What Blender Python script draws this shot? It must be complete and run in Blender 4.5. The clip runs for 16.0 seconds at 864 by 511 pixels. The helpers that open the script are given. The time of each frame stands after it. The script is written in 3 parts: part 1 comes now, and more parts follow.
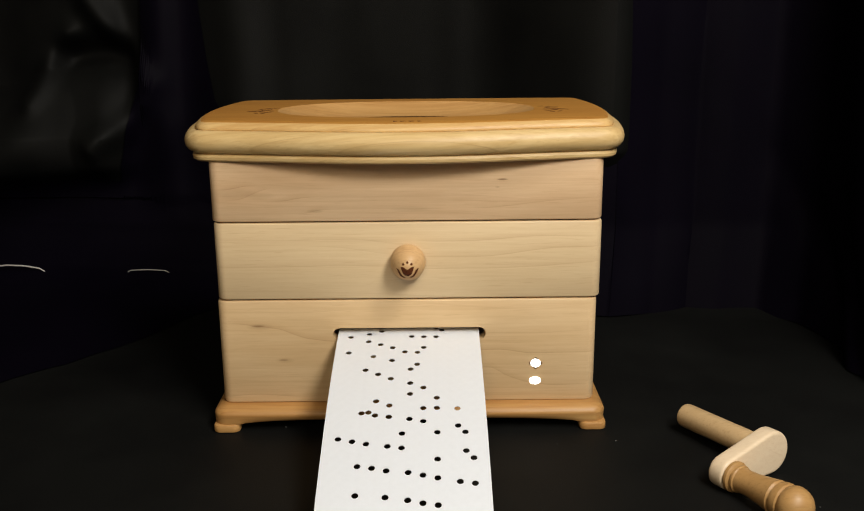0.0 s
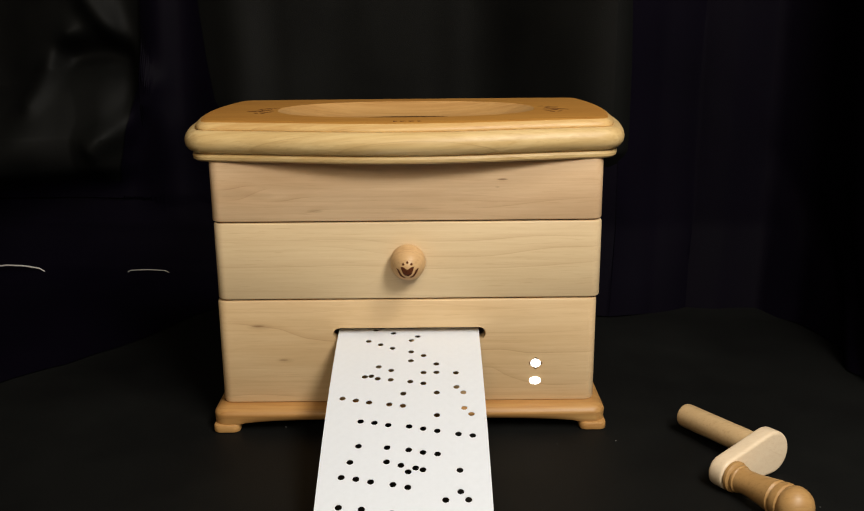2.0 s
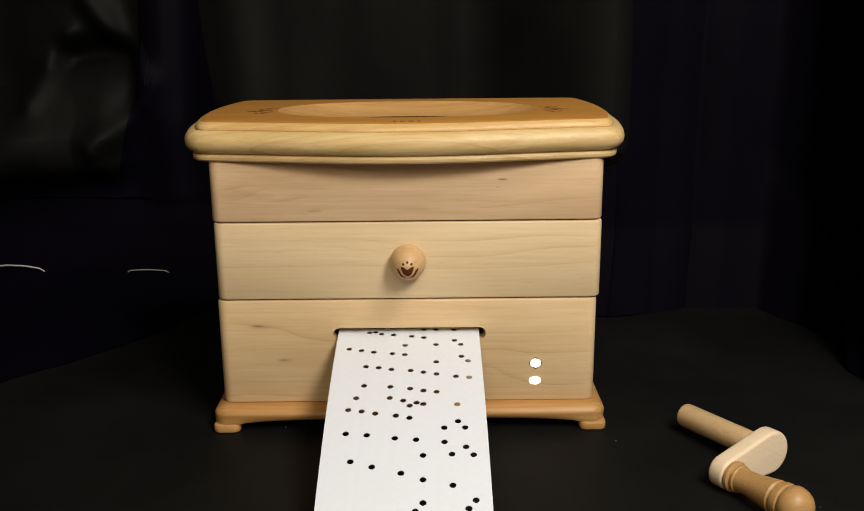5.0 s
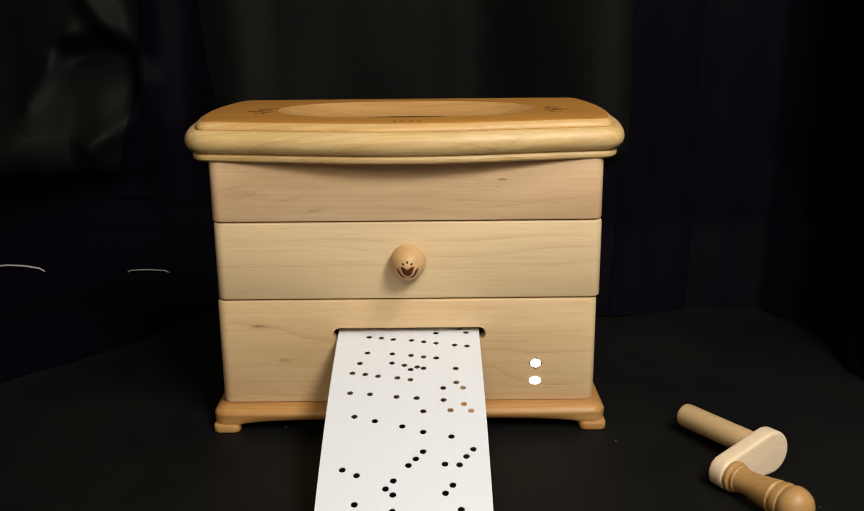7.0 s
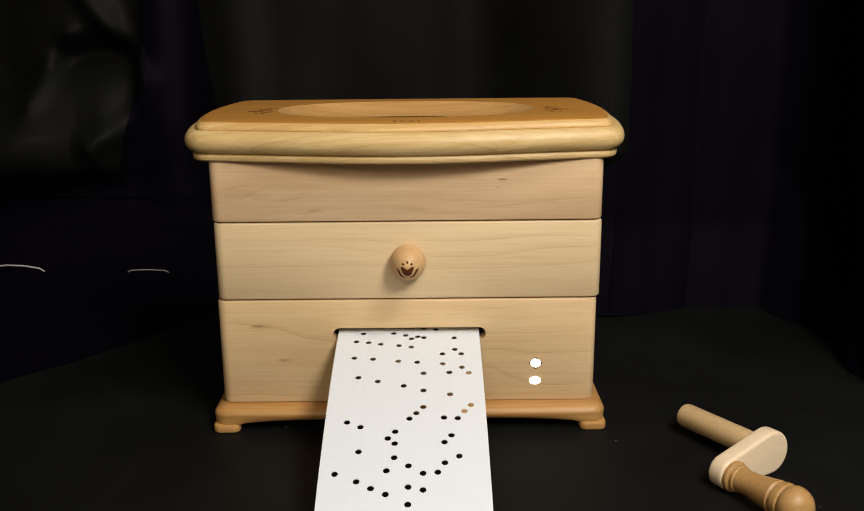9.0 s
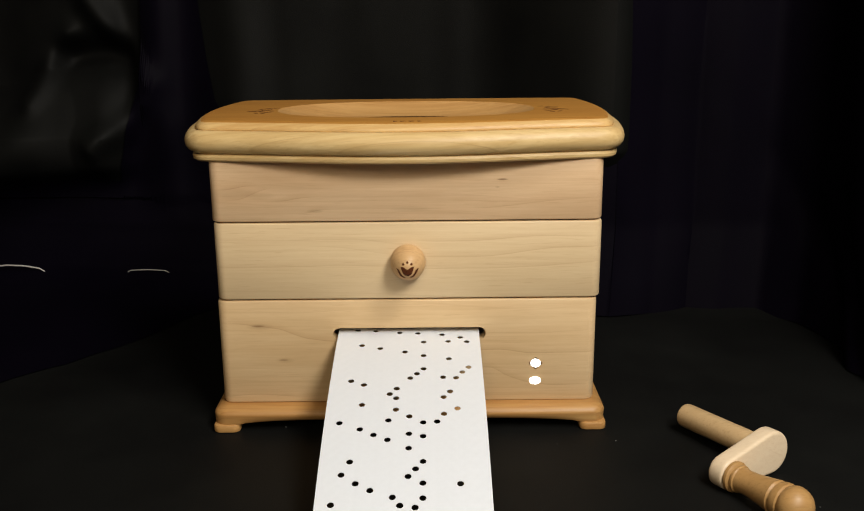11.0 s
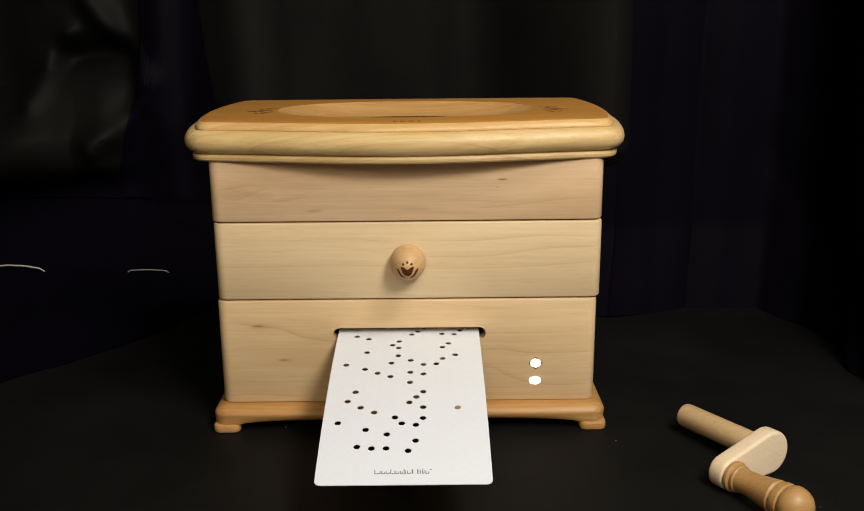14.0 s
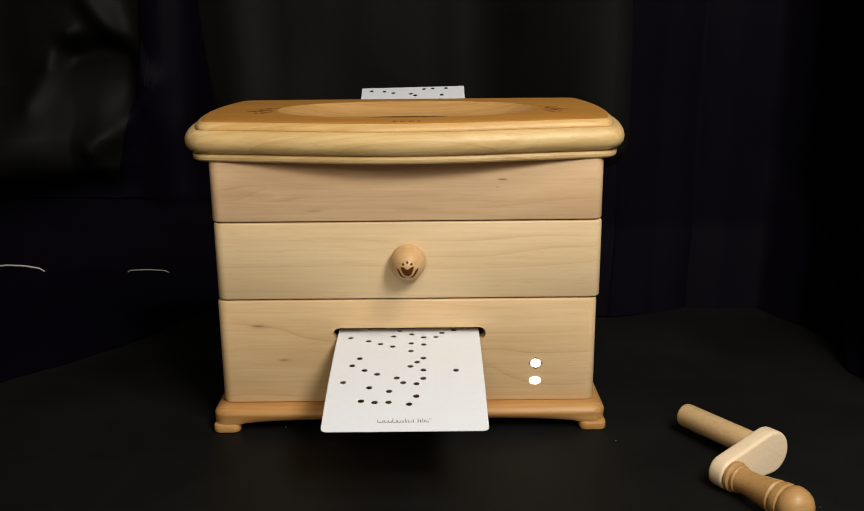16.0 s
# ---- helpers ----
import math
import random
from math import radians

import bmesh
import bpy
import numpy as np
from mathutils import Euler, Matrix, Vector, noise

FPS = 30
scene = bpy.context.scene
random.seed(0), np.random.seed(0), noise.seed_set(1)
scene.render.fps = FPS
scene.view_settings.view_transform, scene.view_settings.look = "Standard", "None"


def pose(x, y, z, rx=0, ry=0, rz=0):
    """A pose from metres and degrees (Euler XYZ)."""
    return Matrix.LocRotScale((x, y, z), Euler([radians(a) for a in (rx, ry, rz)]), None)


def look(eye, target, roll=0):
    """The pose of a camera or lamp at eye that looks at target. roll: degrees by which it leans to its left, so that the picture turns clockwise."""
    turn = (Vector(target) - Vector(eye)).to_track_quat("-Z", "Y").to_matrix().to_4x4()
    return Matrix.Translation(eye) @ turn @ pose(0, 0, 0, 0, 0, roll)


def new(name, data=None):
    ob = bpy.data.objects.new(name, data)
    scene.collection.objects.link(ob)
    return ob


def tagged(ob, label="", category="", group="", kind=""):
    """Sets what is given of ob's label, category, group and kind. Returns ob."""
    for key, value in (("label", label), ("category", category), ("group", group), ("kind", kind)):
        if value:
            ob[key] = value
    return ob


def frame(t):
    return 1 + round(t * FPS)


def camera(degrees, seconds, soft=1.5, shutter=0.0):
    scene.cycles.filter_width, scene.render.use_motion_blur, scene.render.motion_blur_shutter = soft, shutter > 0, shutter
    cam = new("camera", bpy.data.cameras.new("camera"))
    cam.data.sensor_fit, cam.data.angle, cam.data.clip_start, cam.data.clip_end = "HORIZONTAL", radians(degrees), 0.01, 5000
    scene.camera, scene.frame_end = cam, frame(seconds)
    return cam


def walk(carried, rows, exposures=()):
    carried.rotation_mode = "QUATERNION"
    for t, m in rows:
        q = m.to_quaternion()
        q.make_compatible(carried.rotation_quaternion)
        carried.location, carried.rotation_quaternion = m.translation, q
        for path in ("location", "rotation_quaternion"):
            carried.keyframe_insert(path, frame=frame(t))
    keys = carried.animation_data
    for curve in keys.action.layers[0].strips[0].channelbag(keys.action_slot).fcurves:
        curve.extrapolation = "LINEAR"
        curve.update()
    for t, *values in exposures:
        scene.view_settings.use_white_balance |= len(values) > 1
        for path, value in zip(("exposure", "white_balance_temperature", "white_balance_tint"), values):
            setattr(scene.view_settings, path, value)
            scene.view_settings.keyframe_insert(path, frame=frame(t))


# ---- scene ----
MM = 0.001

# ---- camera: stands still on a support, tilted a little down at the box ----
cam = camera(49.51, 16.0, soft=1.15)
EYE = Vector((0.01196, -0.44057, 0.20683))
TILT = 14.983
CAMERA_POSE = look(EYE, EYE + Vector((0.0, math.cos(radians(TILT)), -math.sin(radians(TILT)))), roll=-0.524)
walk(cam, [(0.0, CAMERA_POSE), (16.0, CAMERA_POSE)])

# ---- light: warm key, top, fill lamps added unseen above and in front, dim room ----
world = bpy.data.worlds.new("room_air")
scene.world = world
world.use_nodes = True
world.node_tree.nodes["Background"].inputs["Color"].default_value = (1.0, 0.64, 0.38, 1)
world.node_tree.nodes["Background"].inputs["Strength"].default_value = 0.010


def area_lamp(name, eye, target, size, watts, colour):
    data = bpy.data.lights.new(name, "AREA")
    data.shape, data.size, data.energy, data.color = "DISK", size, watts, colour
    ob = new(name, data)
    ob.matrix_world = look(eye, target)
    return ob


area_lamp("key_lamp", (0.26, -0.53, 0.55), (0.0, 0.0, 0.08), 0.18, 3.7, (1.0, 0.965, 0.90))
area_lamp("top_lamp", (0.48, -0.46, 1.08), (0.05, -0.05, 0.02), 0.35, 6.1, (1.0, 0.945, 0.85))
area_lamp("fill_lamp", (-0.10, -1.10, 0.72), (0.0, 0.0, 0.08), 0.40, 3.6, (1.0, 0.83, 0.60))


# ---- materials ----
def shader(name):
    m = bpy.data.materials.new(name)
    m.use_nodes = True
    t = m.node_tree
    return m, t, t.nodes["Principled BSDF"]


def node(t, kind, **inputs):
    n = t.nodes.new(kind)
    for key, value in inputs.items():
        n.inputs[key].default_value = value
    return n


def ramp(t, stops):
    n = t.nodes.new("ShaderNodeValToRGB")
    e = n.color_ramp.elements
    while len(e) < len(stops):
        e.new(0.5)
    for i, (p, c) in enumerate(stops):
        e[i].position, e[i].color = p, (*c, 1) if len(c) == 3 else c
    return n


def grey(v):
    return (v, v, v)


def mixed(t, kind, fac, a, b):
    n = t.nodes.new("ShaderNodeMix")
    n.data_type, n.blend_type, n.clamp_factor = "RGBA", kind, True
    for sock, v in ((n.inputs[0], fac), (n.inputs[6], a), (n.inputs[7], b)):
        if isinstance(v, (int, float)):
            sock.default_value = v
        elif isinstance(v, tuple):
            sock.default_value = (*v, 1)
        else:
            t.links.new(v, sock)
    return n.outputs[2]


def wood(name, light, dark, line, rings=9.0, lines=0.35, blotch=0.35, rough=0.42, axis="x", pores=0.25, density=90.0, marks=(), fibres=0.30, streak=0.12, hair=0.35, slant=0.0, veins=()):
    """Planed wood: long fibres, thin wavy year lines, broad tone patches and a satin finish."""
    m, t, b = shader(name)
    co = t.nodes.new("ShaderNodeTexCoord")
    info = t.nodes.new("ShaderNodeObjectInfo")
    shift = node(t, "ShaderNodeVectorMath")
    shift.operation = "MULTIPLY_ADD"
    t.links.new(info.outputs["Random"], shift.inputs[0])
    shift.inputs[1].default_value = (0.31, 0.17, 0.43)
    t.links.new(co.outputs["Object"], shift.inputs[2])

    turned = node(t, "ShaderNodeMapping", Rotation=(0, radians(slant), 0))
    t.links.new(shift.outputs[0], turned.inputs["Vector"])

    def noise_at(sx, sy, sz, detail, rough_=0.55, distort=0.0):
        s = (sx, sy, sz)
        if axis == "y":
            s = (sy, sx, sz)
        mp = node(t, "ShaderNodeMapping", Scale=s)
        t.links.new(turned.outputs[0], mp.inputs["Vector"])
        n = node(t, "ShaderNodeTexNoise", Scale=1.0, Detail=detail, Roughness=rough_, Distortion=distort)
        t.links.new(mp.outputs[0], n.inputs["Vector"])
        return n.outputs["Fac"]

    fibre = noise_at(26, 620, 620, 5.0, 0.7)
    pore = noise_at(70, 1700, 1700, 2.0)
    field = noise_at(4.5, 14, 14, 1.5, 0.45, 0.2)
    broad = noise_at(10, 34, 34, 4.0, 0.6)
    weight = noise_at(7, 60, 60, 2.0)
    sep = t.nodes.new("ShaderNodeSeparateXYZ")
    t.links.new(turned.outputs[0], sep.inputs[0])
    across = node(t, "ShaderNodeMath")
    across.operation = "ADD"
    t.links.new(sep.outputs[2], across.inputs[0])
    t.links.new(sep.outputs[1 if axis == "x" else 0], across.inputs[1])
    mul = node(t, "ShaderNodeMath")
    mul.operation = "MULTIPLY_ADD"
    mul.inputs[1].default_value = density
    t.links.new(across.outputs[0], mul.inputs[0])
    amp = node(t, "ShaderNodeMath")
    amp.operation = "MULTIPLY"
    amp.inputs[1].default_value = rings
    t.links.new(field, amp.inputs[0])
    t.links.new(amp.outputs[0], mul.inputs[2])
    fr = node(t, "ShaderNodeMath")
    fr.operation = "FRACT"
    t.links.new(mul.outputs[0], fr.inputs[0])
    rg0 = ramp(t, [(0.0, grey(0.0)), (0.60, grey(0.03)), (0.91, grey(0.30)), (0.95, grey(1.0)), (0.985, grey(0.0))])
    t.links.new(fr.outputs[0], rg0.inputs[0])
    wr = ramp(t, [(0.36, grey(0.10)), (0.62, grey(1.0))])
    t.links.new(weight, wr.inputs[0])
    rg = node(t, "ShaderNodeMath")
    rg.operation = "MULTIPLY"
    t.links.new(rg0.outputs[0], rg.inputs[0])
    t.links.new(wr.outputs[0], rg.inputs[1])
    k = node(t, "ShaderNodeMath")
    k.operation = "MULTIPLY"
    k.inputs[1].default_value = lines
    t.links.new(rg.outputs[0], k.inputs[0])
    fb = ramp(t, [(0.30, grey(0.0)), (0.70, grey(1.0))])
    t.links.new(fibre, fb.inputs[0])
    br = ramp(t, [(0.35, grey(0.0)), (0.68, grey(1.0))])
    t.links.new(broad, br.inputs[0])
    kb = node(t, "ShaderNodeMath")
    kb.operation = "MULTIPLY"
    kb.inputs[1].default_value = blotch
    t.links.new(br.outputs[0], kb.inputs[0])
    c = mixed(t, "MIX", kb.outputs[0], light, dark)
    kf = node(t, "ShaderNodeMath")
    kf.operation = "MULTIPLY"
    kf.inputs[1].default_value = fibres
    t.links.new(fb.outputs[0], kf.inputs[0])
    c = mixed(t, "MIX", kf.outputs[0], c, tuple(0.5 * x + 0.5 * y for x, y in zip(dark, line)))
    c = mixed(t, "MIX", k.outputs[0], c, line)
    band = ramp(t, [(0.44, grey(0.0)), (0.60, grey(1.0))])
    t.links.new(noise_at(7, 300, 300, 3.0, 0.6), band.inputs[0])
    ks = node(t, "ShaderNodeMath")
    ks.operation = "MULTIPLY"
    ks.inputs[1].default_value = streak
    t.links.new(band.outputs[0], ks.inputs[0])
    c = mixed(t, "MIX", ks.outputs[0], c, tuple(0.6 * x + 0.4 * y for x, y in zip(dark, line)))
    hl = ramp(t, [(0.585, grey(0.0)), (0.66, grey(1.0))])
    t.links.new(noise_at(15, 820, 820, 2.0, 0.5), hl.inputs[0])
    kh = node(t, "ShaderNodeMath")
    kh.operation = "MULTIPLY"
    kh.inputs[1].default_value = hair
    t.links.new(hl.outputs[0], kh.inputs[0])
    c = mixed(t, "MIX", kh.outputs[0], c, tuple(0.35 * x + 0.65 * y for x, y in zip(dark, line)))
    po = ramp(t, [(0.62, grey(0.0)), (0.74, grey(1.0))])
    t.links.new(pore, po.inputs[0])
    kp = node(t, "ShaderNodeMath")
    kp.operation = "MULTIPLY"
    kp.inputs[1].default_value = pores
    t.links.new(po.outputs[0], kp.inputs[0])
    c = mixed(t, "MIX", kp.outputs[0], c, line)
    if veins:
        own = t.nodes.new("ShaderNodeSeparateXYZ")
        t.links.new(co.outputs["Object"], own.inputs[0])
        stir = node(t, "ShaderNodeTexNoise", Scale=45.0, Detail=3.0)
        t.links.new(co.outputs["Object"], stir.inputs["Vector"])
    for deep, *line_of in veins:
        # one year line seen on the board's face: sharp on its lower side, fading upwards
        x0, x1 = line_of[0][0] / 1000, line_of[-1][0] / 1000
        u = node(t, "ShaderNodeMapRange")
        t.links.new(own.outputs[0], u.inputs["Value"])
        u.inputs["From Min"].default_value, u.inputs["From Max"].default_value = x0 - 0.006, x1 + 0.006
        z_low = min(z for _, z in line_of) / 1000 - 0.001
        z_span = max(z for _, z in line_of) / 1000 + 0.001 - z_low
        stops = [((x / 1000 - x0 + 0.006) / (x1 - x0 + 0.012), (*grey((z / 1000 - z_low) / z_span), 1.15 * deep)) for x, z in line_of]
        course = ramp(t, [(0.0, (*stops[0][1][:3], 0.0))] + stops + [(1.0, (*stops[-1][1][:3], 0.0))])
        course.color_ramp.interpolation = "B_SPLINE"
        t.links.new(u.outputs[0], course.inputs[0])
        height = node(t, "ShaderNodeMath")
        height.operation, height.inputs[1].default_value, height.inputs[2].default_value = "MULTIPLY_ADD", z_span, z_low - 0.0005
        t.links.new(course.outputs["Color"], height.inputs[0])
        wander = node(t, "ShaderNodeMath")
        wander.operation, wander.inputs[1].default_value = "MULTIPLY_ADD", 0.001
        t.links.new(stir.outputs["Fac"], wander.inputs[0])
        t.links.new(height.outputs[0], wander.inputs[2])
        gap = node(t, "ShaderNodeMath")
        gap.operation = "SUBTRACT"
        t.links.new(own.outputs[2], gap.inputs[0])
        t.links.new(wander.outputs[0], gap.inputs[1])
        near = node(t, "ShaderNodeMapRange")
        near.inputs["From Min"].default_value, near.inputs["From Max"].default_value = -0.0008, 0.0030
        t.links.new(gap.outputs[0], near.inputs["Value"])
        shape = ramp(t, [(0.0, grey(0.0)), (0.14, grey(0.0)), (0.21, grey(1.0)), (0.30, grey(0.42)), (1.0, grey(0.0))])
        t.links.new(near.outputs[0], shape.inputs[0])
        amount = node(t, "ShaderNodeMath")
        amount.operation = "MULTIPLY"
        t.links.new(shape.outputs[0], amount.inputs[0])
        t.links.new(course.outputs["Alpha"], amount.inputs[1])
        c = mixed(t, "MIX", amount.outputs[0], c, line)
    for mx, mz, rx, rz, tilt, deep in marks:
        # small mineral streak grown into the board
        mp = node(t, "ShaderNodeMapping", Rotation=(0, radians(tilt), 0), Scale=(1 / rx, 0, 1 / rz))
        sh = node(t, "ShaderNodeVectorMath")
        sh.operation = "SUBTRACT"
        sh.inputs[1].default_value = (mx, 0, mz)
        t.links.new(co.outputs["Object"], sh.inputs[0])
        t.links.new(sh.outputs[0], mp.inputs["Vector"])
        ln = node(t, "ShaderNodeVectorMath")
        ln.operation = "LENGTH"
        t.links.new(mp.outputs[0], ln.inputs[0])
        mr = ramp(t, [(0.0, grey(deep)), (0.5, grey(deep * 0.75)), (0.9, grey(0.0))])
        t.links.new(ln.outputs["Value"], mr.inputs[0])
        c = mixed(t, "MIX", mr.outputs[0], c, tuple(v * 0.55 for v in line))
    t.links.new(c, b.inputs["Base Color"])
    rr = ramp(t, [(0.2, grey(rough - 0.06)), (0.8, grey(rough + 0.10))])
    t.links.new(fibre, rr.inputs[0])
    t.links.new(rr.outputs[0], b.inputs["Roughness"])
    bump = node(t, "ShaderNodeBump", Strength=0.12, Distance=0.0003)
    t.links.new(fibre, bump.inputs["Height"])
    t.links.new(bump.outputs[0], b.inputs["Normal"])
    b.inputs["Specular IOR Level"].default_value = 0.4
    return m


DRAWER_VEINS = ((0.22, (-90, 97.5), (-60, 96.7), (-35, 97.5), (-20, 97.1), (-8, 95.2)), (0.16, (-44, 94), (-30, 93.4), (-11, 89.7)), (0.30, (-88, 83.8), (-70, 83.6), (-50, 83.9), (-30, 84.5), (-16, 83.8)),
                (0.34, (10, 96.3), (29, 95.9), (43, 96.9), (58, 98.3), (72, 98.6), (87, 98)), (0.34, (11, 88.5), (29, 88.1), (43, 88.5), (58, 90.8), (72, 92.7), (91, 93)), (0.28, (10, 82.3), (39, 82.3), (58, 82.8), (73, 83.7), (90, 85.3)))
SLOT_VEINS = ((0.48, (-84, 54.7), (-75, 53), (-64, 52), (-57, 48.8), (-50, 46.6), (-37, 44.7)), (0.20, (-90, 60.6), (-53, 59.7), (-32, 61.6)), (0.36, (-89, 16), (-74, 17.6), (-61, 15.5)),
              (0.46, (37, 39.9), (46, 40.4), (55, 38.7), (62, 37.7), (74, 38), (88, 38.4)), (0.36, (42, 31), (48, 26.5), (57, 22.9), (66, 21.3), (75, 20.4), (84, 21.1)), (0.22, (39, 49.1), (64, 48.1), (87, 50.1)))
UPPER_VEINS = ((0.32, (25, 116.2), (40, 115.6), (53, 115.2)), (0.30, (37, 112.4), (51, 113.3), (67, 115.6), (86, 117.1)), (0.22, (18, 126.7), (35, 125.4)), (0.45, (-86, 122.2), (-80, 123.5), (-76, 124.1)),
               (0.42, (-60, 116.5), (-55, 117.3), (-49, 118.4)), (0.34, (-81, 117.2), (-76, 118.6), (-69, 122.6)), (0.40, (-48, 110.4), (-42, 112.3)))
MAPLE = wood("maple", (0.735, 0.572, 0.350), (0.665, 0.496, 0.284), (0.42, 0.24, 0.110), rings=2.6, lines=0.16, density=75, fibres=0.34, hair=0.14, streak=0.07, blotch=0.6, veins=DRAWER_VEINS)
MAPLE_SLOT = wood("maple_with_streaks", (0.73, 0.540, 0.315), (0.61, 0.412, 0.205), (0.40, 0.22, 0.095), rings=4.2, lines=0.14, density=60, fibres=0.34, hair=0.14, streak=0.07, blotch=0.6, veins=SLOT_VEINS,
                  marks=((-0.0747, 0.0533, 0.0042, 0.0008, 5, 0.75), (-0.0738, 0.0530, 0.0085, 0.0021, 6, 0.22), (-0.0628, 0.0353, 0.0030, 0.0007, 4, 0.5), (-0.0622, 0.0351, 0.0060, 0.0016, 4, 0.18)))
MAPLE_PINK = wood("pinkish_maple", (0.73, 0.525, 0.322), (0.61, 0.400, 0.220), (0.40, 0.21, 0.095), blotch=0.85, rings=3.4, lines=0.20, density=110, fibres=0.36, hair=0.14, streak=0.07, veins=UPPER_VEINS,
                  marks=((0.0459, 0.1262, 0.0034, 0.0006, -8, 0.85), (0.0435, 0.1225, 0.0016, 0.0004, 0, 0.4), (-0.083, 0.1205, 0.014, 0.0036, -14, 0.20), (-0.070, 0.1190, 0.009, 0.0022, -20, 0.14), (-0.044, 0.1115, 0.005, 0.0012, -20, 0.24), (0.002, 0.1120, 0.012, 0.0020, 3, 0.16)))
ASH = wood("ash_moulding", (0.73, 0.540, 0.262), (0.61, 0.405, 0.158), (0.35, 0.195, 0.066), rings=3.6, lines=0.45, density=95, rough=0.40, blotch=0.7, fibres=0.40, streak=0.45, hair=0.30, slant=4.0)
ASH_BAND = wood("golden_ash", (0.72, 0.500, 0.215), (0.60, 0.345, 0.115), (0.34, 0.165, 0.048), rings=7.0, lines=0.45, density=110, rough=0.40, blotch=0.9, fibres=0.40, streak=0.45, hair=0.30, slant=2.0)
HONEY = wood("honey_cherry", (0.64, 0.375, 0.140), (0.52, 0.265, 0.080), (0.27, 0.110, 0.030), rings=5.0, lines=0.5, density=100, rough=0.40, fibres=0.30, streak=0.45, hair=0.2)
CHERRY = wood("golden_cherry", (0.57, 0.280, 0.058), (0.46, 0.195, 0.034), (0.26, 0.092, 0.018), rings=7.0, lines=0.50, density=130, rough=0.40, fibres=0.45, streak=0.40)
PLINTH = wood("brown_cherry", (0.58, 0.350, 0.130), (0.42, 0.205, 0.058), (0.24, 0.085, 0.020), rings=6.0, lines=0.45, density=120, rough=0.42, fibres=0.45, streak=0.40, blotch=0.8)
MAPLE_PALE = wood("pale_maple", (0.79, 0.645, 0.460), (0.73, 0.565, 0.370), (0.48, 0.30, 0.16), rings=2.0, lines=0.18, density=70, fibres=0.3, hair=0.12, streak=0.07)
BEECH = wood("beech", (0.62, 0.440, 0.235), (0.55, 0.365, 0.175), (0.34, 0.185, 0.07), rings=5, lines=0.15, pores=0.2, density=300)
KNOB = wood("honey_beech", (0.63, 0.410, 0.200), (0.54, 0.320, 0.135), (0.32, 0.155, 0.055), rings=5, lines=0.3, pores=0.4, density=260)
TURNED = wood("oiled_turned_beech", (0.48, 0.282, 0.106), (0.37, 0.198, 0.064), (0.22, 0.100, 0.030), rings=6, lines=0.25, rough=0.42, pores=0.25, density=300)


def simple(name, colour, rough, scale=900.0, amount=0.12, glow=0.0, spec=0.5):
    """Plain surface with faint mottling."""
    m, t, b = shader(name)
    co = t.nodes.new("ShaderNodeTexCoord")
    n = node(t, "ShaderNodeTexNoise", Scale=scale, Detail=4.0)
    t.links.new(co.outputs["Object"], n.inputs["Vector"])
    r = ramp(t, [(0.3, tuple(v * (1 - amount) for v in colour)), (0.7, tuple(min(1, v * (1 + amount)) for v in colour))])
    t.links.new(n.outputs["Fac"], r.inputs[0])
    t.links.new(r.outputs[0], b.inputs["Base Color"])
    b.inputs["Roughness"].default_value = rough
    b.inputs["Specular IOR Level"].default_value = spec
    if glow:
        b.inputs["Emission Color"].default_value = (1.0, 0.98, 0.94, 1)
        b.inputs["Emission Strength"].default_value = glow
    return m


PAPER = simple("coated_paper", (0.705, 0.735, 0.785), 0.55, 400.0, 0.015)
INK = simple("grey_ink", (0.16, 0.155, 0.15), 0.7)
BURNT = simple("burnt_wood", (0.085, 0.022, 0.006), 0.8, 1500.0, 0.3, spec=0.15)
SCORCH = simple("scorched_wood", (0.085, 0.028, 0.008), 0.8, 1500.0, 0.35, spec=0.15)
GLOW_SPOT = simple("glowing_white", (0.9, 0.9, 0.88), 0.3, glow=4.0)
CABLE = simple("white_cable", (0.55, 0.53, 0.50), 0.5)
PLASTER = simple("dim_wall_paint", (0.42, 0.40, 0.37), 0.9, 6.0, 0.15)
GAP_DARK = simple("gap_dark_brown", (0.060, 0.026, 0.010), 0.9, 900.0, 0.3, spec=0.05)
LINT = simple("pale_lint", (0.22, 0.22, 0.22), 0.9)


def cloth_material(name, low, high, spec):
    m, t, b = shader(name)
    co = t.nodes.new("ShaderNodeTexCoord")
    n = node(t, "ShaderNodeTexNoise", Scale=14.0, Detail=5.0, Roughness=0.6)
    t.links.new(co.outputs["Object"], n.inputs["Vector"])
    r = ramp(t, [(0.3, low), (0.7, high)])
    t.links.new(n.outputs["Fac"], r.inputs[0])
    t.links.new(r.outputs[0], b.inputs["Base Color"])
    w = node(t, "ShaderNodeTexNoise", Scale=1600.0, Detail=2.0)
    t.links.new(co.outputs["Object"], w.inputs["Vector"])
    bp = node(t, "ShaderNodeBump", Strength=0.35, Distance=0.0004)
    t.links.new(w.outputs["Fac"], bp.inputs["Height"])
    t.links.new(bp.outputs[0], b.inputs["Normal"])
    b.inputs["Roughness"].default_value = 0.64
    b.inputs["Specular IOR Level"].default_value = spec
    return m


CLOTH = cloth_material("black_cloth", (0.0027, 0.0027, 0.0026), (0.0058, 0.0060, 0.0054), 0.13)
